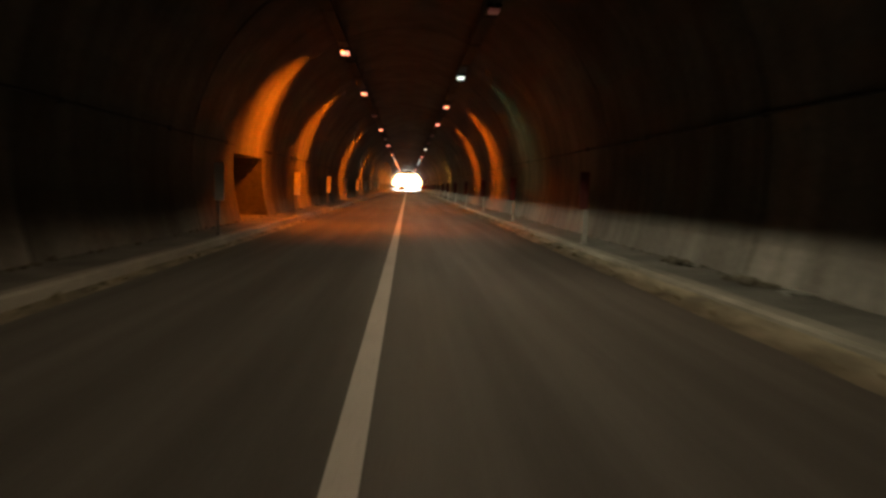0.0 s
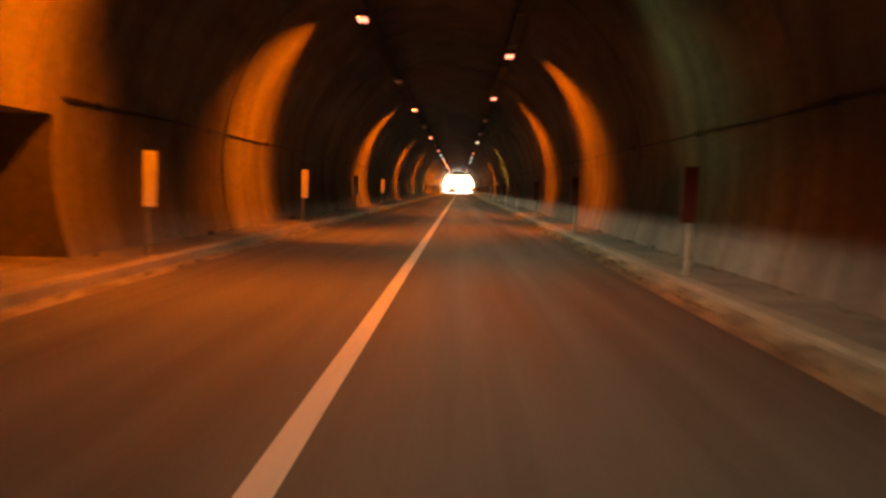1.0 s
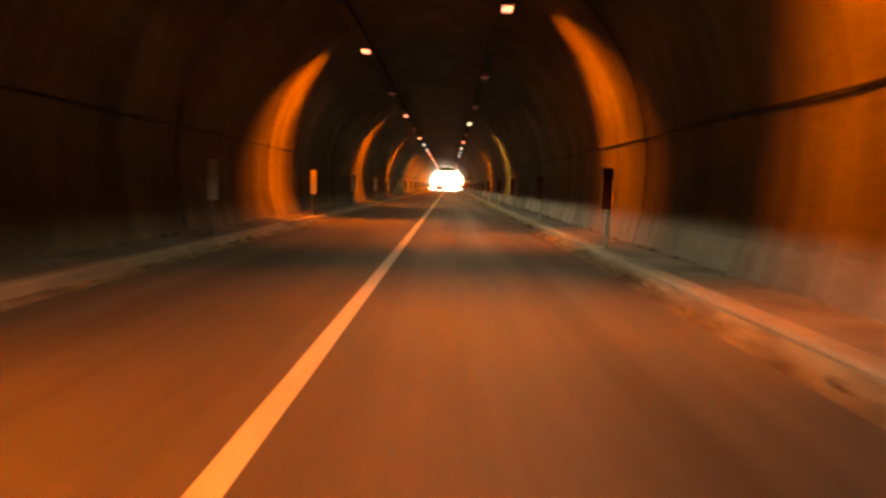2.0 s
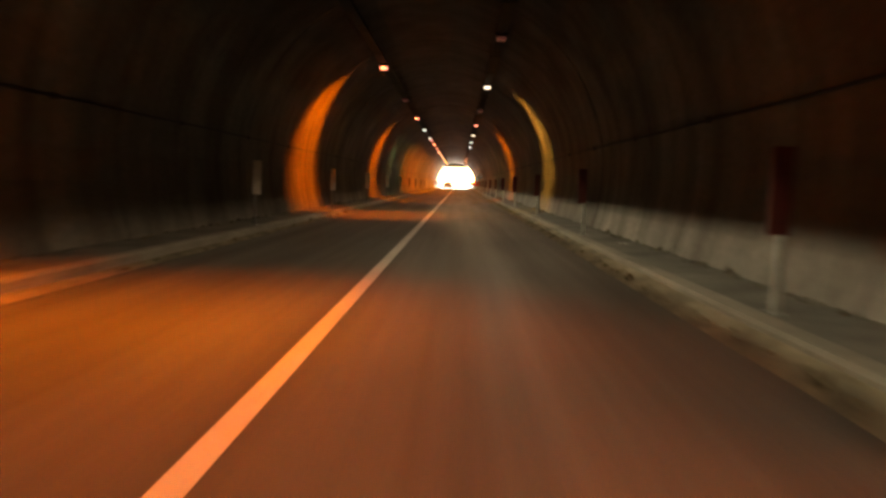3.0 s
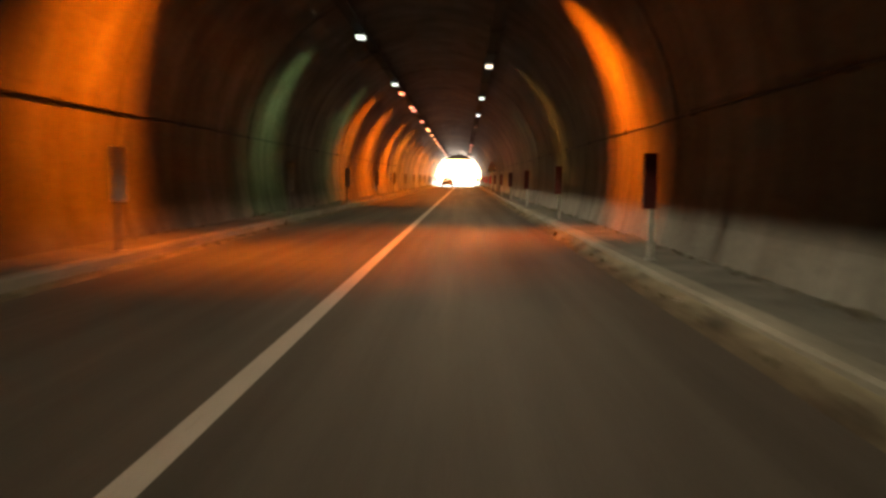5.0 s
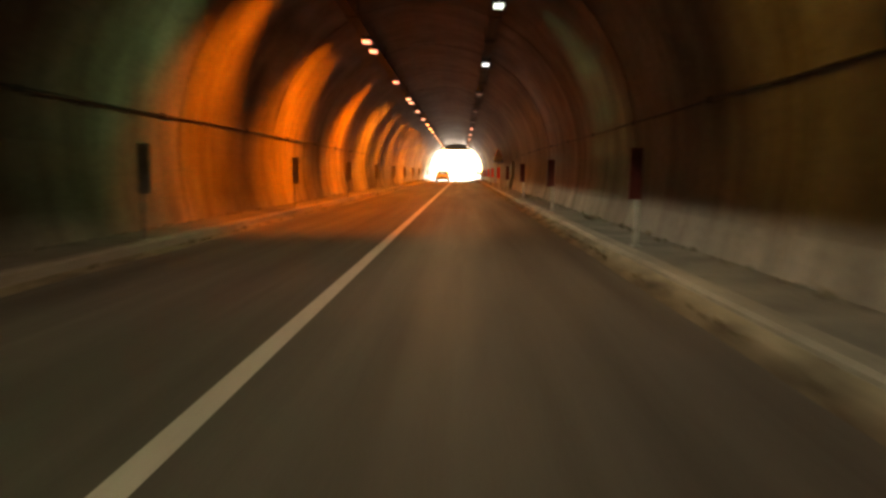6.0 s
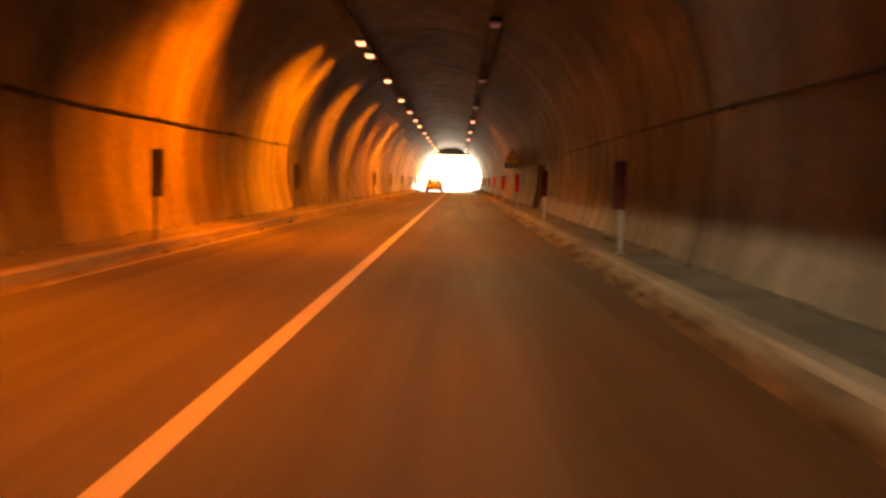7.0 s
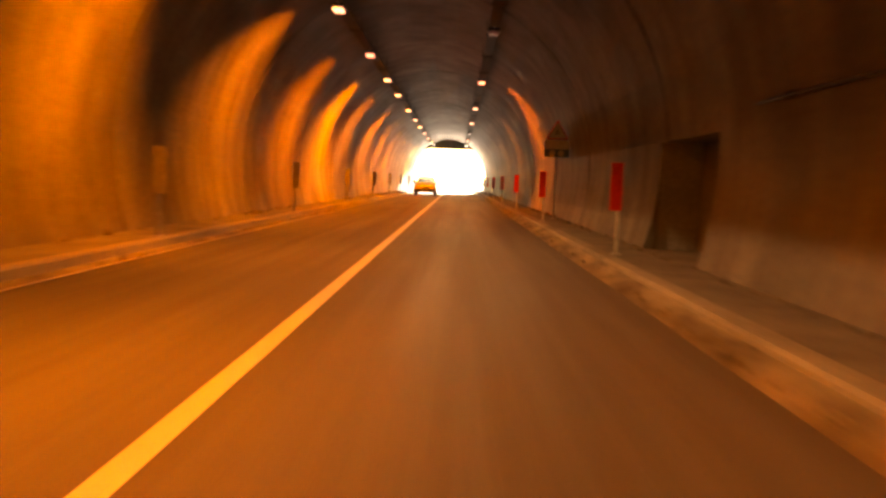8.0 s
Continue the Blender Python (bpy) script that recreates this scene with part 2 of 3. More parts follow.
def lining(name, angles, mat, niche=None):
    """Inner and outer face of the lining between angles (degrees), with the ring joints cut in and an opening for a niche."""
    st = {round(y, 3): 0.0 for y in steps(Y0, Y1, 4.0)}
    for j in RINGS:
        for dy, d in ((-0.05, 0.0), (-0.02, 0.03), (0.02, 0.03), (0.05, 0.0)):
            st[round(j + dy, 3)] = d
        st.pop(round(j, 3), None)
    if niche:
        for y in niche:
            st[round(y, 3)] = 0.0
    ys = sorted(st)
    bm = bmesh.new()
    inner, outer = [], []
    for y in ys:
        ri, ro = [], []
        for a in angles:
            ring = int((y - Y0) // 8.0)
            off = 0.018 * noise.noise(Vector((ring * 7.7, 0, 0))) + 0.012 * noise.noise(Vector((y * 0.5, a * 0.08, 3)))
            for lst, r in ((ri, RAD + st[y] + off), (ro, RAD + THICK)):
                c, s = math.cos(radians(a)), math.sin(radians(a))
                lst.append(bm.verts.new((AX + r * c, y, ZC + r * s)))
        inner.append(ri)
        outer.append(ro)
    ni, nj = len(ys) - 1, len(angles) - 1

    def there(i, j):
        if not (0 <= i < ni and 0 <= j < nj):
            return False
        if niche and niche[0] - 0.01 <= ys[i] and ys[i + 1] <= niche[1] + 0.01:
            za = ZC + RAD * math.sin(radians(angles[j]))
            zb = ZC + RAD * math.sin(radians(angles[j + 1]))
            if (za + zb) / 2 < NICHE_TOP:
                return False
        return True

    for i in range(ni):
        for j in range(nj):
            if not there(i, j):
                continue
            bm.faces.new((inner[i][j], inner[i + 1][j], inner[i + 1][j + 1], inner[i][j + 1]))
            bm.faces.new((outer[i][j], outer[i][j + 1], outer[i + 1][j + 1], outer[i + 1][j]))
            for di, dj, p, q in ((-1, 0, (i, j), (i, j + 1)), (1, 0, (i + 1, j), (i + 1, j + 1)),
                                 (0, -1, (i, j), (i + 1, j)), (0, 1, (i, j + 1), (i + 1, j + 1))):
                if not there(i + di, j + dj):
                    bm.faces.new((inner[p[0]][p[1]], inner[q[0]][q[1]], outer[q[0]][q[1]], outer[p[0]][p[1]]))
    bmesh.ops.recalc_face_normals(bm, faces=bm.faces)
    return part(name, bm, mat)


CUT = math.degrees(math.asin((NICHE_TOP - ZC) / RAD))
low = [-24, -18, -12, -6, 0, CUT, 10, 14, 18]
wall_east = tagged(lining("wall_east", low, LINING, NICHES[1]),
                   "sooty grey concrete tunnel wall with cast ring joints", "wall", kind="structure")
wall_west = tagged(lining("wall_west", [180 - a for a in low], LINING, NICHES[-1]),
                   "sooty grey concrete tunnel wall lit in orange bands", "wall", kind="structure")
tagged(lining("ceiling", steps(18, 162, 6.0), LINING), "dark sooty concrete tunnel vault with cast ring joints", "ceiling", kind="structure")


def niche_box(side, wall):
    y0, y1 = NICHES[side]
    xa, xb = AX + side * (5.02 if side < 0 else 4.98), AX + side * (6.75 if side < 0 else 5.72)
    lo, hi = min(xa, xb), max(xa, xb)
    g = 0.004
    edge = 0.006 if side > 0 else -g          # the paler, headlit-coloured sides stand proud of the opening's edge
    for ya, yb in ((y0 - 0.25, y0 + edge), (y1 - edge, y1 + 0.25)):
        part("niche_side", boxed(lo, hi, ya, yb, 0.0, NICHE_TOP + 0.25), LINING if side < 0 else LIT_REVEAL, wall)
    bm = bmesh.new()
    box(bm, lo, hi, y0 + edge, y1 - edge, NICHE_TOP + g, NICHE_TOP + 0.25)
    back = (hi, hi + 0.25) if side > 0 else (lo - 0.25, lo)
    box(bm, *back, y0 - 0.25, y1 + 0.25, 0.0, NICHE_TOP + 0.25)
    part("niche_lining", bm, LINING, wall, "deep rectangular refuge niche in the concrete wall")
    lo2, hi2 = min(AX + side * 4.6, xb), max(AX + side * 4.6, xb)
    part("niche_floor", boxed(lo2, hi2, y0 - g, y1 + g, 0.0, WALK_Z + 0.01), PAVING, wall)


niche_box(-1, wall_west)
niche_box(1, wall_east)

# the end behind, where the tunnel goes on into the dark
bm = bmesh.new()
ring = [bm.verts.new((AX + 5.4 * math.cos(a * math.tau / 40), Y0 - 0.3, ZC + 5.4 * math.sin(a * math.tau / 40))) for a in range(40)]
bm.faces.new(ring)
bmesh.ops.solidify(bm, geom=bm.faces[:], thickness=0.3)
tagged(part("wall_south", bm, LINING), "plain dark concrete wall closing the tunnel behind", "wall", kind="structure")

# ---- road, gutters, kerbs, walkways ----
ROAD_YS = steps(Y0 - 0.2, Y1 + 140, 2.0)
tagged(sweep("road", [(-3.32, -0.25), (3.48, -0.25), (3.48, -0.012), (1.8, 0.0), (0.0, 0.012), (-1.8, 0.0), (-3.32, -0.012)], ASPHALT, ROAD_YS, 0.004),
       "worn dark grey asphalt road with two lanes", "road", kind="structure")
RUN = steps(Y0, Y1, 1.0)
for side, xe, word, gut, bank, kw in ((1, 3.48, "east", 0.27, 0.11, 0.27), (-1, -3.32, "west", 0.18, 0.035, 0.20)):
    s = side
    kx = xe + s * gut
    tagged(sweep("gutter_" + word, [(xe - s * 0.03, -0.25), (kx + s * 0.02, -0.25), (kx + s * 0.02, bank), (xe + s * gut * 0.5, bank * 0.42), (xe - s * 0.03, -0.015)], SILT, RUN, 0.010, s),
           "gutter strip filled with pale sandy dirt", "gutter", kind="structure")
    tagged(sweep("kerb_" + word, [(kx, -0.25), (kx + s * kw, -0.25), (kx + s * kw, WALK_Z + 0.006), (kx + s * 0.05, WALK_Z + 0.004),
                                  (kx + s * 0.015, WALK_Z - 0.025), (kx, 0.02)], KERBING, RUN, 0.008, 2 + s),
           "worn pale concrete kerb along the road", "kerb", kind="structure")
    xw = AX + s * 4.95
    tagged(sweep("pavement_" + word, [(kx + s * (kw - 0.01), -0.25), (xw, -0.25), (xw, WALK_Z + 0.015), (kx + s * 0.6, WALK_Z - 0.004), (kx + s * (kw - 0.01), WALK_Z - 0.004)], PAVING, RUN, 0.008, 5 + s),
           "narrow dusty concrete walkway beside the road", "walkway", kind="structure")


def painted(name, x, w, mat, label, ya, yb):
    bm = bmesh.new()
    ys = steps(ya, yb, 1.0)
    rows = []
    for y in ys:
        j = 0.006 * noise.noise(Vector((y * 1.3, x, 0)))
        rows.append([bm.verts.new((x + o + j, y, 0.0185 - 0.0067 * abs(x + o) if abs(x) < 1.8 else 0.002)) for o in (-w / 2, 0.0, w / 2)])
    for a, b in zip(rows, rows[1:]):
        for k in (0, 1):
            bm.faces.new((a[k], a[k + 1], b[k + 1], b[k]))
    tagged(part(name, bm, mat), label, "road marking", kind="structure")


painted("centre_line", 0.0, 0.165, LINE_PAINT, "solid white painted centre line, slightly worn", Y0, Y1 + 130)
painted("edge_line", -3.265, 0.055, EDGE_PAINT, "thin worn white edge line along the gutter", 143.0, Y1 + 60)


# ---- cable trays under the vault ----
def tray(x, label):
    t = empty("cable_tray", pose(x, 0, 0))
    bm = bmesh.new()
    for ya, yb in zip(RUN[::6], RUN[6::6] + [Y1]):
        if yb - ya < 0.1:
            continue
        box(bm, -0.16, 0.16, ya, yb - 0.01, 5.80, 5.806)
        box(bm, -0.16, -0.154, ya, yb - 0.01, 5.806, 5.88)
        box(bm, 0.154, 0.16, ya, yb - 0.01, 5.806, 5.88)
    part("channel", bm, DARK_STEEL, t)
    bm = bmesh.new()
    for dx, r in ((-0.09, 0.022), (-0.02, 0.03), (0.07, 0.02)):
        tube(bm, [(dx + 0.02 * noise.noise(Vector((y * 0.4, dx * 40, 0))), y, 5.806 + r + 0.006) for y in steps(Y0, Y1, 2.0)], r, 6)
    part("cables", bm, CABLE_BLACK, t)
    top = ZC + math.sqrt(RAD ** 2 - (abs(x - AX) + 0.17) ** 2) + 0.1
    first = None
    for y in steps(Y0 + 2, Y1 - 2, 4.0):
        if first is None:
            bm = bmesh.new()
            for dx in (-0.175, 0.175):
                tube(bm, [(dx, 0, 5.78), (dx, 0, top)], 0.008, 6)
            box(bm, -0.19, 0.19, -0.02, 0.02, 5.775, 5.797)
            first = part("hanger", bm, DARK_STEEL, t)
            first.location = (0, y, 0)
        else:
            o = first.copy()
            scene.collection.objects.link(o)
            o.location = (0, y, 0)
    tagged(t, label, "cable tray", group="cable trays under the vault")


tray(ROW_L, "long dark steel cable tray hung from the vault")
tray(ROW_R, "long dark steel cable tray hung from the vault")


# ---- luminaires ----
def luminaire(x, y, glass, label):
    t = empty("tunnel_lamp", pose(x, y, 0))
    bm = boxed(-0.18, 0.18, -0.24, 0.24, 5.68, 5.765, 0.018)
    part("housing", bm, DARK_STEEL, t)
    bm = boxed(-0.135, 0.135, -0.18, 0.18, 5.60, 5.679, 0.025)
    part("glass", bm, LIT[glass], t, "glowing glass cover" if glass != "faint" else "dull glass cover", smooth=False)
    for sy in (-1, 1):
        part("bracket", boxed(-0.03, 0.03, sy * 0.18 - 0.02, sy * 0.18 + 0.02, 5.766, 5.799), ZINC, t)
        part("latch", boxed(sy * 0.183 - 0.006, sy * 0.183 + 0.006, -0.03, 0.03, 5.66, 5.71), ZINC, t)
    tagged(t, label, "tunnel lamp", group="lamps under the vault")
    return t


def lamp_light(x, y, colour, watts, lean, spread=180, along=0):
    d = bpy.data.lights.new("lamp_light", "AREA")
    d.shape, d.size, d.size_y = "RECTANGLE", 0.30, 0.38
    d.energy, d.color, d.spread = watts * SPAN, colour, radians(spread)
    o = new("lamp_light", d)
    o.matrix_basis = pose(x, y, 5.575, along, lean, 0)


ORANGE, AMB, WRM, GRN, CLD, FNT = "orange", "amber", "warm", "green", "cool", "faint"
TINT = {ORANGE: SODIUM, AMB: AMBER, WRM: WARM, GRN: GREEN, CLD: COOL}
WORDS = {ORANGE: "lit orange sodium tunnel lamp under a cable tray", AMB: "lit amber sodium tunnel lamp under a cable tray",
         WRM: "lit warm yellow tunnel lamp under a cable tray", GRN: "lit greenish white tunnel lamp under a cable tray",
         CLD: "lit cool white tunnel lamp under a cable tray", FNT: "unlit tunnel lamp with a faint added glow"}
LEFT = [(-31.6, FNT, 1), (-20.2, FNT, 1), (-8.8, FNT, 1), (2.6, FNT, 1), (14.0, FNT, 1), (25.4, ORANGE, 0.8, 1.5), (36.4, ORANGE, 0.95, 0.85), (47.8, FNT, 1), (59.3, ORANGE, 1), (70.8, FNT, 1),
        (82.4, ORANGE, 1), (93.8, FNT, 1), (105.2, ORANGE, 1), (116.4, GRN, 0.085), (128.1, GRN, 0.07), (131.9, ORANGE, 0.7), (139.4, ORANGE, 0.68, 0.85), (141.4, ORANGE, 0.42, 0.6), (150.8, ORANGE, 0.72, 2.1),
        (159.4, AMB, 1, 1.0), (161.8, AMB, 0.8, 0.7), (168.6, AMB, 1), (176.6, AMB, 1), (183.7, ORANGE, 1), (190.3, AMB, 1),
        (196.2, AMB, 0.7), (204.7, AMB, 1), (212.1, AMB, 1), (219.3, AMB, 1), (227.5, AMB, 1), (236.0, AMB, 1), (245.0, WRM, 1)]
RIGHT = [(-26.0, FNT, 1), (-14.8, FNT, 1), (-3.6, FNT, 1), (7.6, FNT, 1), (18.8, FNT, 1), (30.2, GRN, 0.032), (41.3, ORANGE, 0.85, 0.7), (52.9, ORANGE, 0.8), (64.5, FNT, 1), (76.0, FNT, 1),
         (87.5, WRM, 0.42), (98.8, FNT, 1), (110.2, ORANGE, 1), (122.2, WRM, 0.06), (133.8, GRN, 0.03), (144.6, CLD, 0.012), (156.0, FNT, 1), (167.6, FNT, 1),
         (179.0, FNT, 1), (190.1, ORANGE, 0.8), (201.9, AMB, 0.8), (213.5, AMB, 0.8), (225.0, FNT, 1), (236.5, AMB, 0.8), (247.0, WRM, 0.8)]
for x, row, lean in ((ROW_L, LEFT, 47), (ROW_R, RIGHT, -47)):
    for y, g, k, *rest in row:
        low = rest[0] if rest else k      # the share that goes down on the road
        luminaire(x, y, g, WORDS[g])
        if g != FNT:
            strong = (2.6 if x < 0 else 1.0 if y < 195 else 0.35) if y > 186 else 1.5 if y > 120 else 1.1
            sodium = g in (ORANGE, AMB)
            lamp_light(x, y, TINT[g], (380 if y < 60 else 310 if y < 120 else 310) * k * strong, lean, 80 if y < 60 else 68 if y < 120 else 84, -7)              # towards the near wall
            lamp_light(x, y, TINT[g], ((330 if y < 60 else 300 if y < 120 else 215 if y < 137 else 345 if y < 155 or y > 186 else 335) if sodium else 130) * low, (-4 if y < 137 else 8 if y < 155 or y > 186 else -9) if x < 0 else 12, 120 if y < 30 else 84 if y < 137 else 118)     # down on the road


# Added spots at the lamp rows stand in for the moving car's dipped headlights, pale over road and wall feet.
# They are no tunnel lamps; each is wide along the road and cut off sharply below the panels.
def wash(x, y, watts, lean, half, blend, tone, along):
    d = bpy.data.lights.new("headlight_fill", "SPOT")
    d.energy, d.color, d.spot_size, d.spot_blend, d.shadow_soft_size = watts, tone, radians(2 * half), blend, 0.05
    o = new("headlight_fill", d)
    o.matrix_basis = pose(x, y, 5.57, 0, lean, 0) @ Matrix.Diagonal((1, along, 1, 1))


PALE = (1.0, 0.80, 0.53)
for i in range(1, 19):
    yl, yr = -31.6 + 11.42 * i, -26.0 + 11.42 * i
    late = yl > 128                                # towards the exit the added wash is tinted like the sodium light
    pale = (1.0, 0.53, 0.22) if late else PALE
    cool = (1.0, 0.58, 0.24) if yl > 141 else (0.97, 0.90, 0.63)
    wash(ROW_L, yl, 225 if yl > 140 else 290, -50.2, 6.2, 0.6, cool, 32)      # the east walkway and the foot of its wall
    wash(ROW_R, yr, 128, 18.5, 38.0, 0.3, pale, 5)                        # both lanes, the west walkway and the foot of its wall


# ---- cables along the walls ----
def wall_cable(side, ya, yb):
    r0 = RAD - 0.035
    pts = []
    for y in steps(ya, yb, 1.0):
        z = 2.41 + 0.03 * noise.noise(Vector((y * 0.07, side * 9, 0))) - 0.012 * abs(math.sin(math.pi * y / 5.0))
        pts.append((AX + side * math.sqrt(r0 ** 2 - (z - ZC) ** 2), y, z))
    c = empty("wall_cable")
    bm = bmesh.new()
    tube(bm, pts, 0.022, 7)
    part("sheath", bm, CABLE_BLACK, c, smooth=True)
    first = None
    for y in steps(ya + 1, yb - 1, 5.0):
        i = min(range(len(pts)), key=lambda k: abs(pts[k][1] - y))
        if first is None:
            first = o = part("clip", boxed(-0.035, 0.035, -0.025, 0.025, -0.045, 0.045, 0.008), DARK_STEEL, c)
        else:
            o = first.copy()
            scene.collection.objects.link(o)
        o.location = (pts[i][0] + side * 0.012, pts[i][1], pts[i][2])
    tagged(c, "taut black cable clipped along the tunnel wall", "cable", group="cables on the walls")


wall_cable(1, Y0, 166.0)
wall_cable(-1, Y0, 22.2)
wall_cable(-1, 26.8, 166.0)


# ---- delineator panels on posts ----
def delineator(x, y, sheet, label, post_side):
    t = empty("delineator", pose(x, y, WALK_Z))
    bm = boxed(-0.10, 0.10, -0.012, 0.0, 0.74, 1.54, 0.004)
    part("panel", bm, sheet, t)
    bm = boxed(-0.10, 0.10, 0.002, 0.014, 0.74, 1.54, 0.003)
    part("backing", bm, GREY_BACK, t)
    px, pw = (0.06, 0.042 if sheet is UNLIT_RED else 0.028) if post_side > 0 else (-0.04, 0.028)
    bm = boxed(px - pw, px + pw, 0.016, 0.075, 0.0, 1.48, 0.012)
    part("post", bm, POST_WHITE if post_side > 0 else GREY_BACK, t)
    bm = boxed(px - 0.075, px + 0.075, -0.03, 0.12, -0.006, 0.018, 0.006)
    part("base_plate", bm, ZINC, t)
    tagged(t, label, "delineator", group="delineators along the road")
    return t


Y_FIRST, GAP = 16.1 - 10.937 * 3, 10.937
DARK_RED = "upright soot-darkened red reflector panel on a white post beside the kerb"
DARK_WHITE = "upright soot-darkened white reflector panel on a grey post beside the kerb"
LIT_WHITE = "upright white reflector panel on a grey post beside the kerb"
LIT_RED = "upright bright red reflector panel on a thin post by the kerb"
rng = random.Random(4)
# each row swaps lit and dark sheet colour where its panels change in brightness
for x, sheets, words, change, turn in ((-3.68, (WHITE_SHEET, SHADED_WHITE), (LIT_WHITE, DARK_WHITE), 12, -1),
                                       (4.06, (UNLIT_RED, RED_SHEET), (DARK_RED, LIT_RED), 17, 1)):
    for sheet, word, i0, i1 in ((sheets[0], words[0], 0, change), (sheets[1], words[1], change, 26)):
        first = delineator(x, Y_FIRST + GAP * i0, sheet, word, turn)
        for i in range(i0 + 1, i1):
            copy_thing(first, pose(x + rng.uniform(-0.02, 0.02), Y_FIRST + GAP * i + rng.uniform(-0.05, 0.05), WALK_Z,
                                   rng.uniform(-1, 1), rng.uniform(-1.2, 1.2), rng.uniform(-4, 4)))


# ---- the warning sign ----
def prism(bm, pts, y0, y1):
    a = [bm.verts.new((x, y0, z)) for x, z in pts]
    b = [bm.verts.new((x, y1, z)) for x, z in pts]
    n = len(pts)
    bm.faces.new(a)
    bm.faces.new(list(reversed(b)))
    for k in range(n):
        bm.faces.new((a[k], b[k], b[(k + 1) % n], a[(k + 1) % n]))
    bmesh.ops.recalc_face_normals(bm, faces=bm.faces)


def triangle(w, r, cx=0.0, cz=0.0):
    """A rounded triangle, point up, centred on its middle."""
    h = w * math.sqrt(3) / 2
    pts = []
    for ang in (90, 210, 330):
        px, pz = math.cos(radians(ang)) * (h * 2 / 3 - 2 * r), math.sin(radians(ang)) * (h * 2 / 3 - 2 * r)
        for k in range(5):
            a = radians(ang - 60 + 30 * k)
            pts.append((cx + px + r * math.cos(a), cz + pz + r * math.sin(a)))
    return pts


sign = empty("warning_sign", pose(4.62, 181.6, WALK_Z + 0.08))
bm = bmesh.new()
prism(bm, triangle(0.76, 0.04, 0, 2.77), -0.02, 0.0)
part("red_border", bm, RED_SHEET, sign, "red rim of the triangle")
bm = bmesh.new()
prism(bm, triangle(0.60, 0.03, 0, 2.77), -0.026, -0.0205)
part("white_field", bm, WHITE_SHEET, sign, "white field of the triangle")
bm = bmesh.new()
for sx in (-1, 1):
    prism(bm, [(sx * 0.05 - 0.016, 2.68), (sx * 0.05 + 0.016, 2.68), (sx * 0.025 + 0.012, 2.87), (sx * 0.025 - 0.012, 2.87)], -0.031, -0.0265)
part("symbol", bm, BLACK_PLATE, sign, "dark plain bars")
part("upper_plate", boxed(-0.41, 0.41, -0.02, 0.0, 2.23, 2.52, 0.006), WHITE_SHEET, sign, "white rectangular plate")
part("lower_plate", boxed(-0.41, 0.41, -0.02, 0.0, 1.97, 2.225, 0.006), BLUE_PLATE, sign, "blue rectangular plate")
for sx in (-1, 1):
    bm = bmesh.new()
    bmesh.ops.create_cone(bm, cap_ends=True, segments=24, radius1=0.10, radius2=0.10, depth=0.006, matrix=pose(sx * 0.14, -0.0235, 2.10, 90, 0, 0))
    part("disc", bm, WHITE_SHEET, sign, "white disc")
bm = bmesh.new()
tube(bm, [(0, 0.035, -0.08), (0, 0.035, 3.05)], 0.03, 10)
part("post", bm, ZINC, sign)
bm = bmesh.new()
for z in (2.08, 2.4, 2.75):
    box(bm, -0.05, 0.05, 0.0005, 0.068, z - 0.02, z + 0.02)
part("clamp", bm, ZINC, sign)
part("base_plate", boxed(-0.1, 0.1, -0.06, 0.13, -0.086, -0.065, 0.004), ZINC, sign)
tagged(sign, "triangular red-rimmed warning sign with plates on a steel post", "road sign")

# ---- the beam in the crown at the exit ----
bm = bmesh.new()
z0 = 5.42
half = math.sqrt((RAD - 0.03) ** 2 - (z0 - ZC) ** 2)
a0 = math.atan2(z0 - ZC, half)
pts = [(AX + (RAD - 0.03) * math.cos(a), ZC + (RAD - 0.03) * math.sin(a)) for a in [a0 + (math.pi - 2 * a0) * k / 24 for k in range(25)]]
prism(bm, pts, 256.0, 256.5)
lintel = part("overhead_beam", bm, PORTAL_GREY)
tagged(lintel, "grey overhead beam filling the crown of the exit", "beam", kind="structure")


# ---- the car in the other lane ----
CAR_PAINT = dull("dusty_car_paint", (0.72, 0.71, 0.69), 0.3, 0.0, 0.15, 3)
CAR_GLASS, _, _, gb = material("car_glass", (0.85, 0.9, 0.88), 0.02)
gb.inputs["Transmission Weight"].default_value = 1.0
gb.inputs["IOR"].default_value = 1.1
RUBBER = dull("tyre_rubber", (0.02, 0.02, 0.02), 0.85)
TRIM = dull("black_trim", (0.02, 0.02, 0.022), 0.55)
LENS = material("lamp_lens", (0.75, 0.76, 0.78), 0.12)[0]


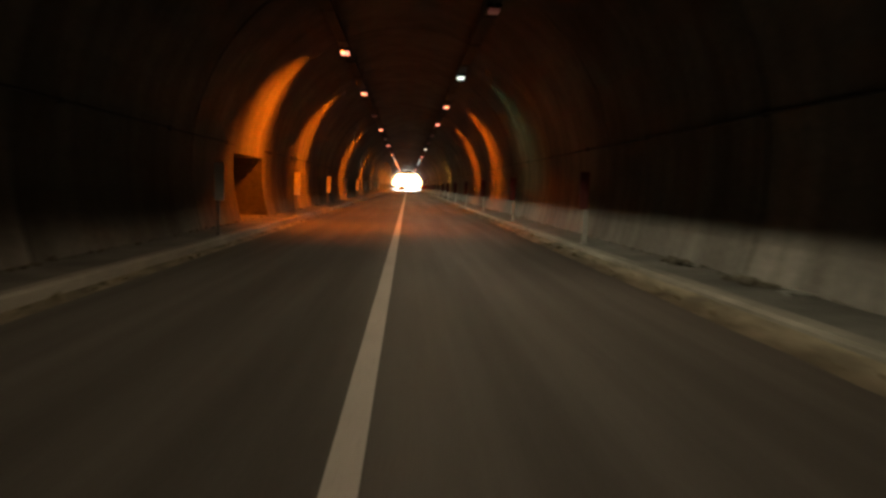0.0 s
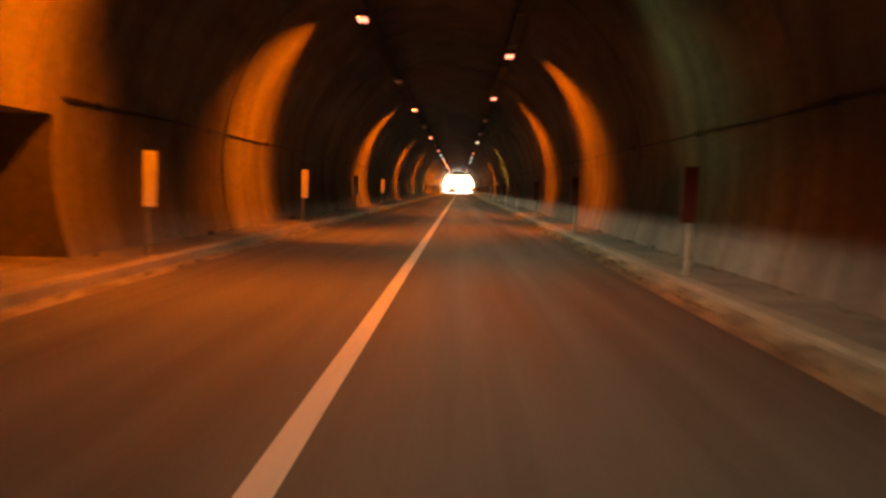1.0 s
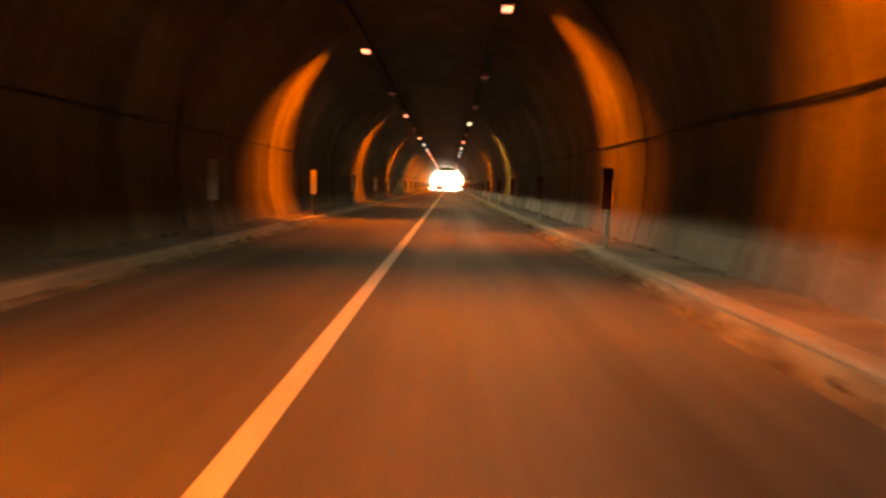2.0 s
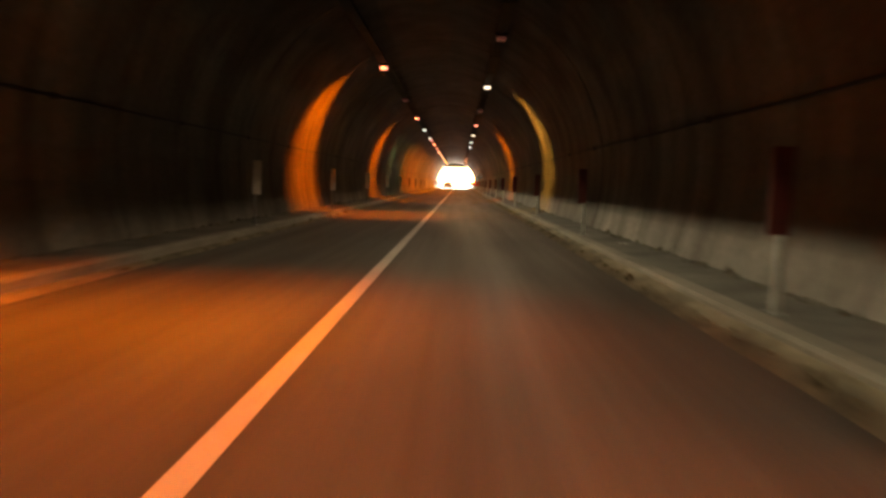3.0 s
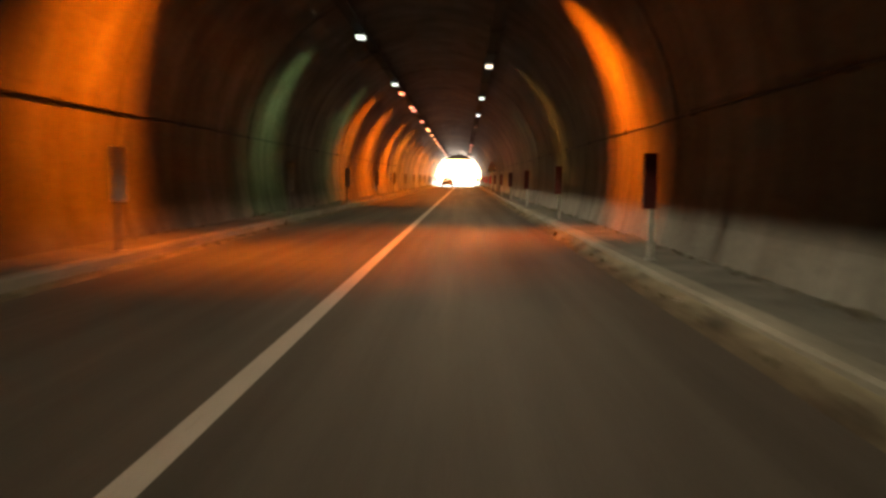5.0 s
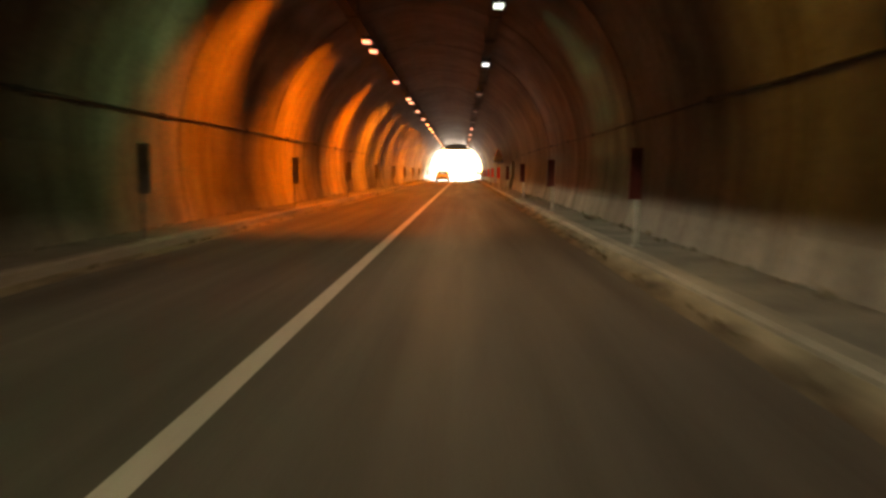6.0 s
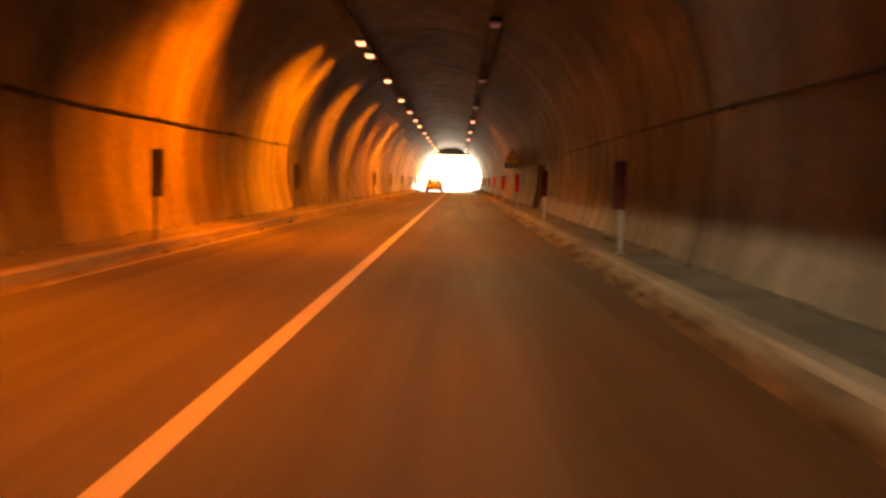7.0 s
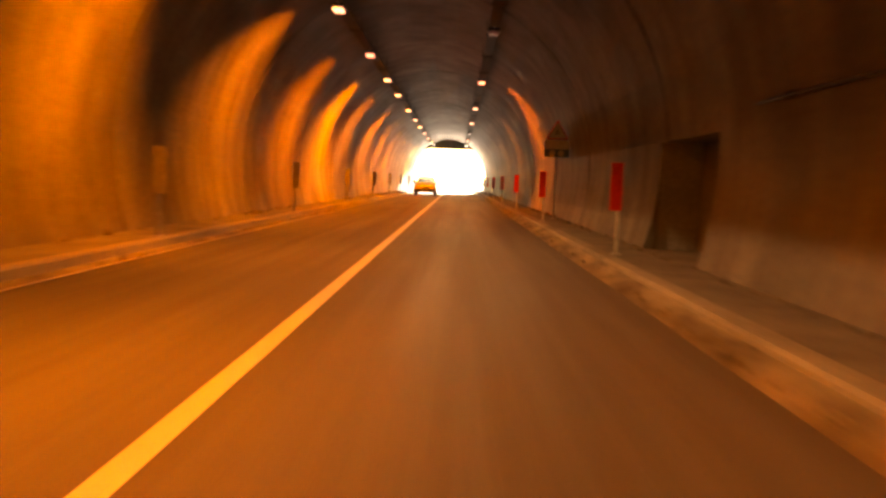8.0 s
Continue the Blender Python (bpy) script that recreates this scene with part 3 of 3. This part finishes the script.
def car(m):
    """A small hatchback; its nose points to -y."""
    c = empty("car", m)
    # body shell: rounded sections from the nose to the tail
    bm = bmesh.new()
    secs = [(-1.95, 0.62, 0.34, 0.62), (-1.88, 0.76, 0.26, 0.72), (-1.55, 0.82, 0.22, 0.82), (-0.95, 0.84, 0.22, 0.94), (-0.2, 0.85, 0.22, 0.97),
            (0.9, 0.85, 0.22, 0.98), (1.6, 0.83, 0.24, 0.98), (1.88, 0.79, 0.30, 0.92), (1.95, 0.68, 0.38, 0.84)]
    rows = []
    for y, w, za, zb in secs:
        pr = [(-w + 0.06, za), (-w, za + 0.10), (-w, (za + zb) / 2), (-w + 0.03, zb - 0.08), (-w + 0.12, zb), (0, zb + 0.025),
              (w - 0.12, zb), (w - 0.03, zb - 0.08), (w, (za + zb) / 2), (w, za + 0.10), (w - 0.06, za)]
        rows.append([bm.verts.new((x, y, z)) for x, z in pr])
    n = len(rows[0])
    for a, b in zip(rows, rows[1:]):
        for k in range(n):
            bm.faces.new((a[k], a[(k + 1) % n], b[(k + 1) % n], b[k]))
    bm.faces.new(rows[0])
    bm.faces.new(list(reversed(rows[-1])))
    bmesh.ops.recalc_face_normals(bm, faces=bm.faces)
    part("body", bm, CAR_PAINT, c, smooth=True)
    # roof and pillars; the glass between them is clear
    bm = bmesh.new()
    rows = []
    for y, w, z in ((-0.30, 0.54, 1.395), (0.1, 0.58, 1.45), (0.9, 0.59, 1.455), (1.5, 0.57, 1.38)):
        rows.append([bm.verts.new(q) for q in ((-w, y, z - 0.05), (-w + 0.06, y, z), (0, y, z + 0.015), (w - 0.06, y, z), (w, y, z - 0.05), (0, y, z - 0.04))])
    for a, b in zip(rows, rows[1:]):
        for k in range(6):
            bm.faces.new((a[k], a[(k + 1) % 6], b[(k + 1) % 6], b[k]))
    bm.faces.new(rows[0])
    bm.faces.new(list(reversed(rows[-1])))
    bmesh.ops.recalc_face_normals(bm, faces=bm.faces)
    part("roof", bm, CAR_PAINT, c, smooth=True)
    for sx in (-1, 1):
        for p0, p1, rad in (((0.70, -0.92, 0.95), (0.555, -0.27, 1.385), 0.035), ((0.73, 0.45, 0.96), (0.585, 0.45, 1.42), 0.04), ((0.72, 1.72, 0.96), (0.565, 1.45, 1.36), 0.07)):
            bm = bmesh.new()
            tube(bm, [(sx * p0[0], p0[1], p0[2]), (sx * p1[0], p1[1], p1[2])], rad, 8)
            part("pillar", bm, CAR_PAINT, c, smooth=True)
        bm = boxed(sx * 0.36 - 0.22, sx * 0.36 + 0.22, 0.15, 0.28, 0.55, 1.08, 0.05)
        part("front_seat", bm, TRIM, c)
    bm = bmesh.new()
    q = [(-0.66, -0.90, 0.985), (0.66, -0.90, 0.985), (0.53, -0.29, 1.385), (-0.53, -0.29, 1.385)]
    f = bm.faces.new([bm.verts.new(p) for p in q])
    bmesh.ops.solidify(bm, geom=[f], thickness=0.006)
    part("windscreen", bm, CAR_GLASS, c)
    bm = bmesh.new()
    q = [(-0.62, 1.74, 0.985), (0.62, 1.74, 0.985), (0.52, 1.49, 1.35), (-0.52, 1.49, 1.35)]
    f = bm.faces.new([bm.verts.new(p) for p in q])
    bmesh.ops.solidify(bm, geom=[f], thickness=0.006)
    part("rear_window", bm, CAR_GLASS, c)
    for sx in (-1, 1):
        bm = bmesh.new()
        q = [(0.728, -0.55, 1.0), (0.735, 1.35, 1.0), (0.635, 1.2, 1.33), (0.625, -0.05, 1.36)]
        f = bm.faces.new([bm.verts.new((sx * (x + 0.012), y, z)) for x, y, z in q])
        bmesh.ops.solidify(bm, geom=[f], thickness=0.006)
        part("side_window", bm, CAR_GLASS, c)
        bm = boxed(sx * 0.93 - 0.09, sx * 0.93 + 0.09, -0.62, -0.5, 0.98, 1.12, 0.03)
        part("mirror", bm, TRIM, c)
        bm = boxed(sx * 0.58 - 0.17, sx * 0.58 + 0.17, -1.93, -1.72, 0.60, 0.74, 0.04)
        part("headlight", bm, LENS, c)
        for yw in (-1.22, 1.24):
            bm = bmesh.new()
            bmesh.ops.create_cone(bm, cap_ends=True, segments=24, radius1=0.31, radius2=0.31, depth=0.2,
                                  matrix=pose(sx * 0.755, yw, 0.31, 0, 90, 0))
            w = part("wheel", bm, RUBBER, c)
            bm = bmesh.new()
            bmesh.ops.create_cone(bm, cap_ends=True, segments=20, radius1=0.20, radius2=0.17, depth=0.03,
                                  matrix=pose(sx * 0.862, yw, 0.31, 0, sx * 90, 0))
            part("rim", bm, ZINC, w)
    part("bumper", boxed(-0.74, 0.74, -2.0, -1.84, 0.30, 0.50, 0.05), TRIM, c)
    part("grille", boxed(-0.34, 0.34, -1.965, -1.90, 0.54, 0.66, 0.02), TRIM, c)
    part("number_plate", boxed(-0.26, 0.26, -2.012, -1.995, 0.36, 0.47, 0.003), POST_WHITE, c, "plain pale number plate")
    tagged(c, "dusty pale hatchback in the oncoming lane, seen from its front", "car")


car(pose(-1.42, 223.0, 0.0) @ Matrix.Scale(1.13, 4))

# ---- outside the exit ----
bm = bmesh.new()
N = 48
gr = [[bm.verts.new((-1500 + 3000 * i / N, -700 + 3000 * j / N, -0.06)) for i in range(N + 1)] for j in range(N + 1)]
for j in range(N):
    for i in range(N):
        bm.faces.new((gr[j][i], gr[j][i + 1], gr[j + 1][i + 1], gr[j + 1][i]))
tagged(part("ground", bm, SOIL), "sunlit open ground beyond the tunnel", "ground", kind="structure")
bm = bmesh.new()
pts_in = [(AX + (RAD + THICK) * math.cos(radians(a)), ZC + (RAD + THICK) * math.sin(radians(a))) for a in steps(-18, 198, 9)]
inn = [[bm.verts.new((x, y, z)) for x, z in pts_in] for y in (Y1 - 0.6, Y1 - 0.1)]
out = [[bm.verts.new((AX + (x - AX) * 1.9, y, max(-0.3, ZC + (z - ZC) * 1.5))) for x, z in pts_in] for y in (Y1 - 0.6, Y1 - 0.1)]
for k in range(len(pts_in) - 1):
    bm.faces.new((inn[0][k], inn[0][k + 1], out[0][k + 1], out[0][k]))
    bm.faces.new((inn[1][k], out[1][k], out[1][k + 1], inn[1][k + 1]))
    bm.faces.new((out[0][k], out[0][k + 1], out[1][k + 1], out[1][k]))
tagged(part("portal_wall", bm, LINING), "concrete head wall round the tunnel exit", "wall", kind="structure")


# ---- loose dirt and litter ----
def rubble(name, count, xa, xb, z, seed, label, mat):
    r = random.Random(seed)
    bm = bmesh.new()
    for _ in range(count):
        x, y, s = r.uniform(xa, xb), r.uniform(0, 240), r.uniform(0.012, 0.05)
        if r.random() < 0.08:
            s *= 2
        m = Matrix.Translation((x, y, z + s * 0.3)) @ Euler((r.random() * 6, r.random() * 6, r.random() * 6)).to_matrix().to_4x4() @ Matrix.Diagonal((s, s * r.uniform(0.7, 1.5), s * r.uniform(0.4, 0.8), 1))
        vs = [bm.verts.new(m @ Vector(p)) for p in ((1, 0, 0), (-1, 0, 0), (0, 1, 0), (0, -1, 0), (0, 0, 1), (0, 0, -1))]
        for a, b, c in ((0, 2, 4), (2, 1, 4), (1, 3, 4), (3, 0, 4), (2, 0, 5), (1, 2, 5), (3, 1, 5), (0, 3, 5)):
            bm.faces.new((vs[a], vs[b], vs[c]))
    tagged(part(name, bm, mat), label, "rubble", kind="stuff")


rubble("wall_foot_rubble", 1500, 4.70, 4.88, WALK_Z, 3, "dark crumbled dirt along the foot of the wall", RUBBLE)
rubble("wall_foot_rubble", 900, -4.58, -4.40, WALK_Z, 5, "dark crumbled dirt along the foot of the wall", RUBBLE)
rubble("gutter_rubble", 900, 3.52, 3.68, 0.035, 7, "small stones lying in the gutter", PEBBLE)
rubble("gutter_rubble", 400, -3.44, -3.34, 0.006, 8, "small stones lying in the gutter", PEBBLE)


def litter(x, y, z, s, turn):
    """A crumpled scrap of paper."""
    bm = bmesh.new()
    r = random.Random(int(y * 10))
    g = [[bm.verts.new(((i - 2) * s / 4, (j - 2) * s / 4, r.uniform(0.0, s * 0.22))) for i in range(5)] for j in range(5)]
    for j in range(4):
        for i in range(4):
            bm.faces.new((g[j][i], g[j][i + 1], g[j + 1][i + 1], g[j + 1][i]))
    bmesh.ops.solidify(bm, geom=bm.faces[:], thickness=0.002)
    ob = part("paper_scrap", bm, POST_WHITE)
    ob.matrix_basis = pose(x, y, z + 0.006, 0, 0, turn)
    tagged(ob, "small crumpled scrap of white paper in the dirt", "litter", group="litter along the road")


for x, y, z, s, a in ((3.64, 15.1, 0.045, 0.16, 20), (3.64, 131.8, 0.045, 0.15, 50), (4.72, 11.5, WALK_Z, 0.22, 10), (3.64, 44.0, 0.045, 0.12, 70),
                      (4.70, 8.3, WALK_Z, 0.30, 80), (4.45, 68.0, WALK_Z, 0.15, 35), (3.64, 100.5, 0.045, 0.12, 15)):
    litter(x, y, z, s, a)


def dirt_heap(x, y, length):
    """A low heap of dark crumbs that has slid to the foot of the wall."""
    r = random.Random(int(y * 7))
    bm = bmesh.new()
    for _ in range(70):
        s = r.uniform(0.015, 0.06)
        v = r.gauss(0, 0.35) * length
        m = (Matrix.Translation((r.uniform(-0.14, 0.14), v, s * 0.35 + 0.03 * max(0, 1 - abs(v) / length)))
             @ Euler((r.random() * 6, r.random() * 6, r.random() * 6)).to_matrix().to_4x4() @ Matrix.Diagonal((s, s * r.uniform(0.8, 1.6), s * 0.6, 1)))
        bmesh.ops.create_icosphere(bm, subdivisions=1, radius=1.0, matrix=m)
    for v in bm.verts:
        v.co += 0.006 * noise.noise_vector(v.co * 30)
    ob = part("dirt_heap", bm, RUBBLE)
    ob.matrix_basis = pose(x, y, WALK_Z)
    tagged(ob, "low heap of dark crumbled dirt at the foot of the wall", "dirt heap", kind="stuff")


for x, y, d in ((4.62, 11.9, 0.5), (4.64, 9.3, 0.7), (4.62, 85.2, 0.5), (4.66, 132.5, 0.6), (4.60, 150.5, 0.8), (-4.33, 178.0, 1.0), (-4.33, 196.0, 0.8)):
    dirt_heap(x, y, d)
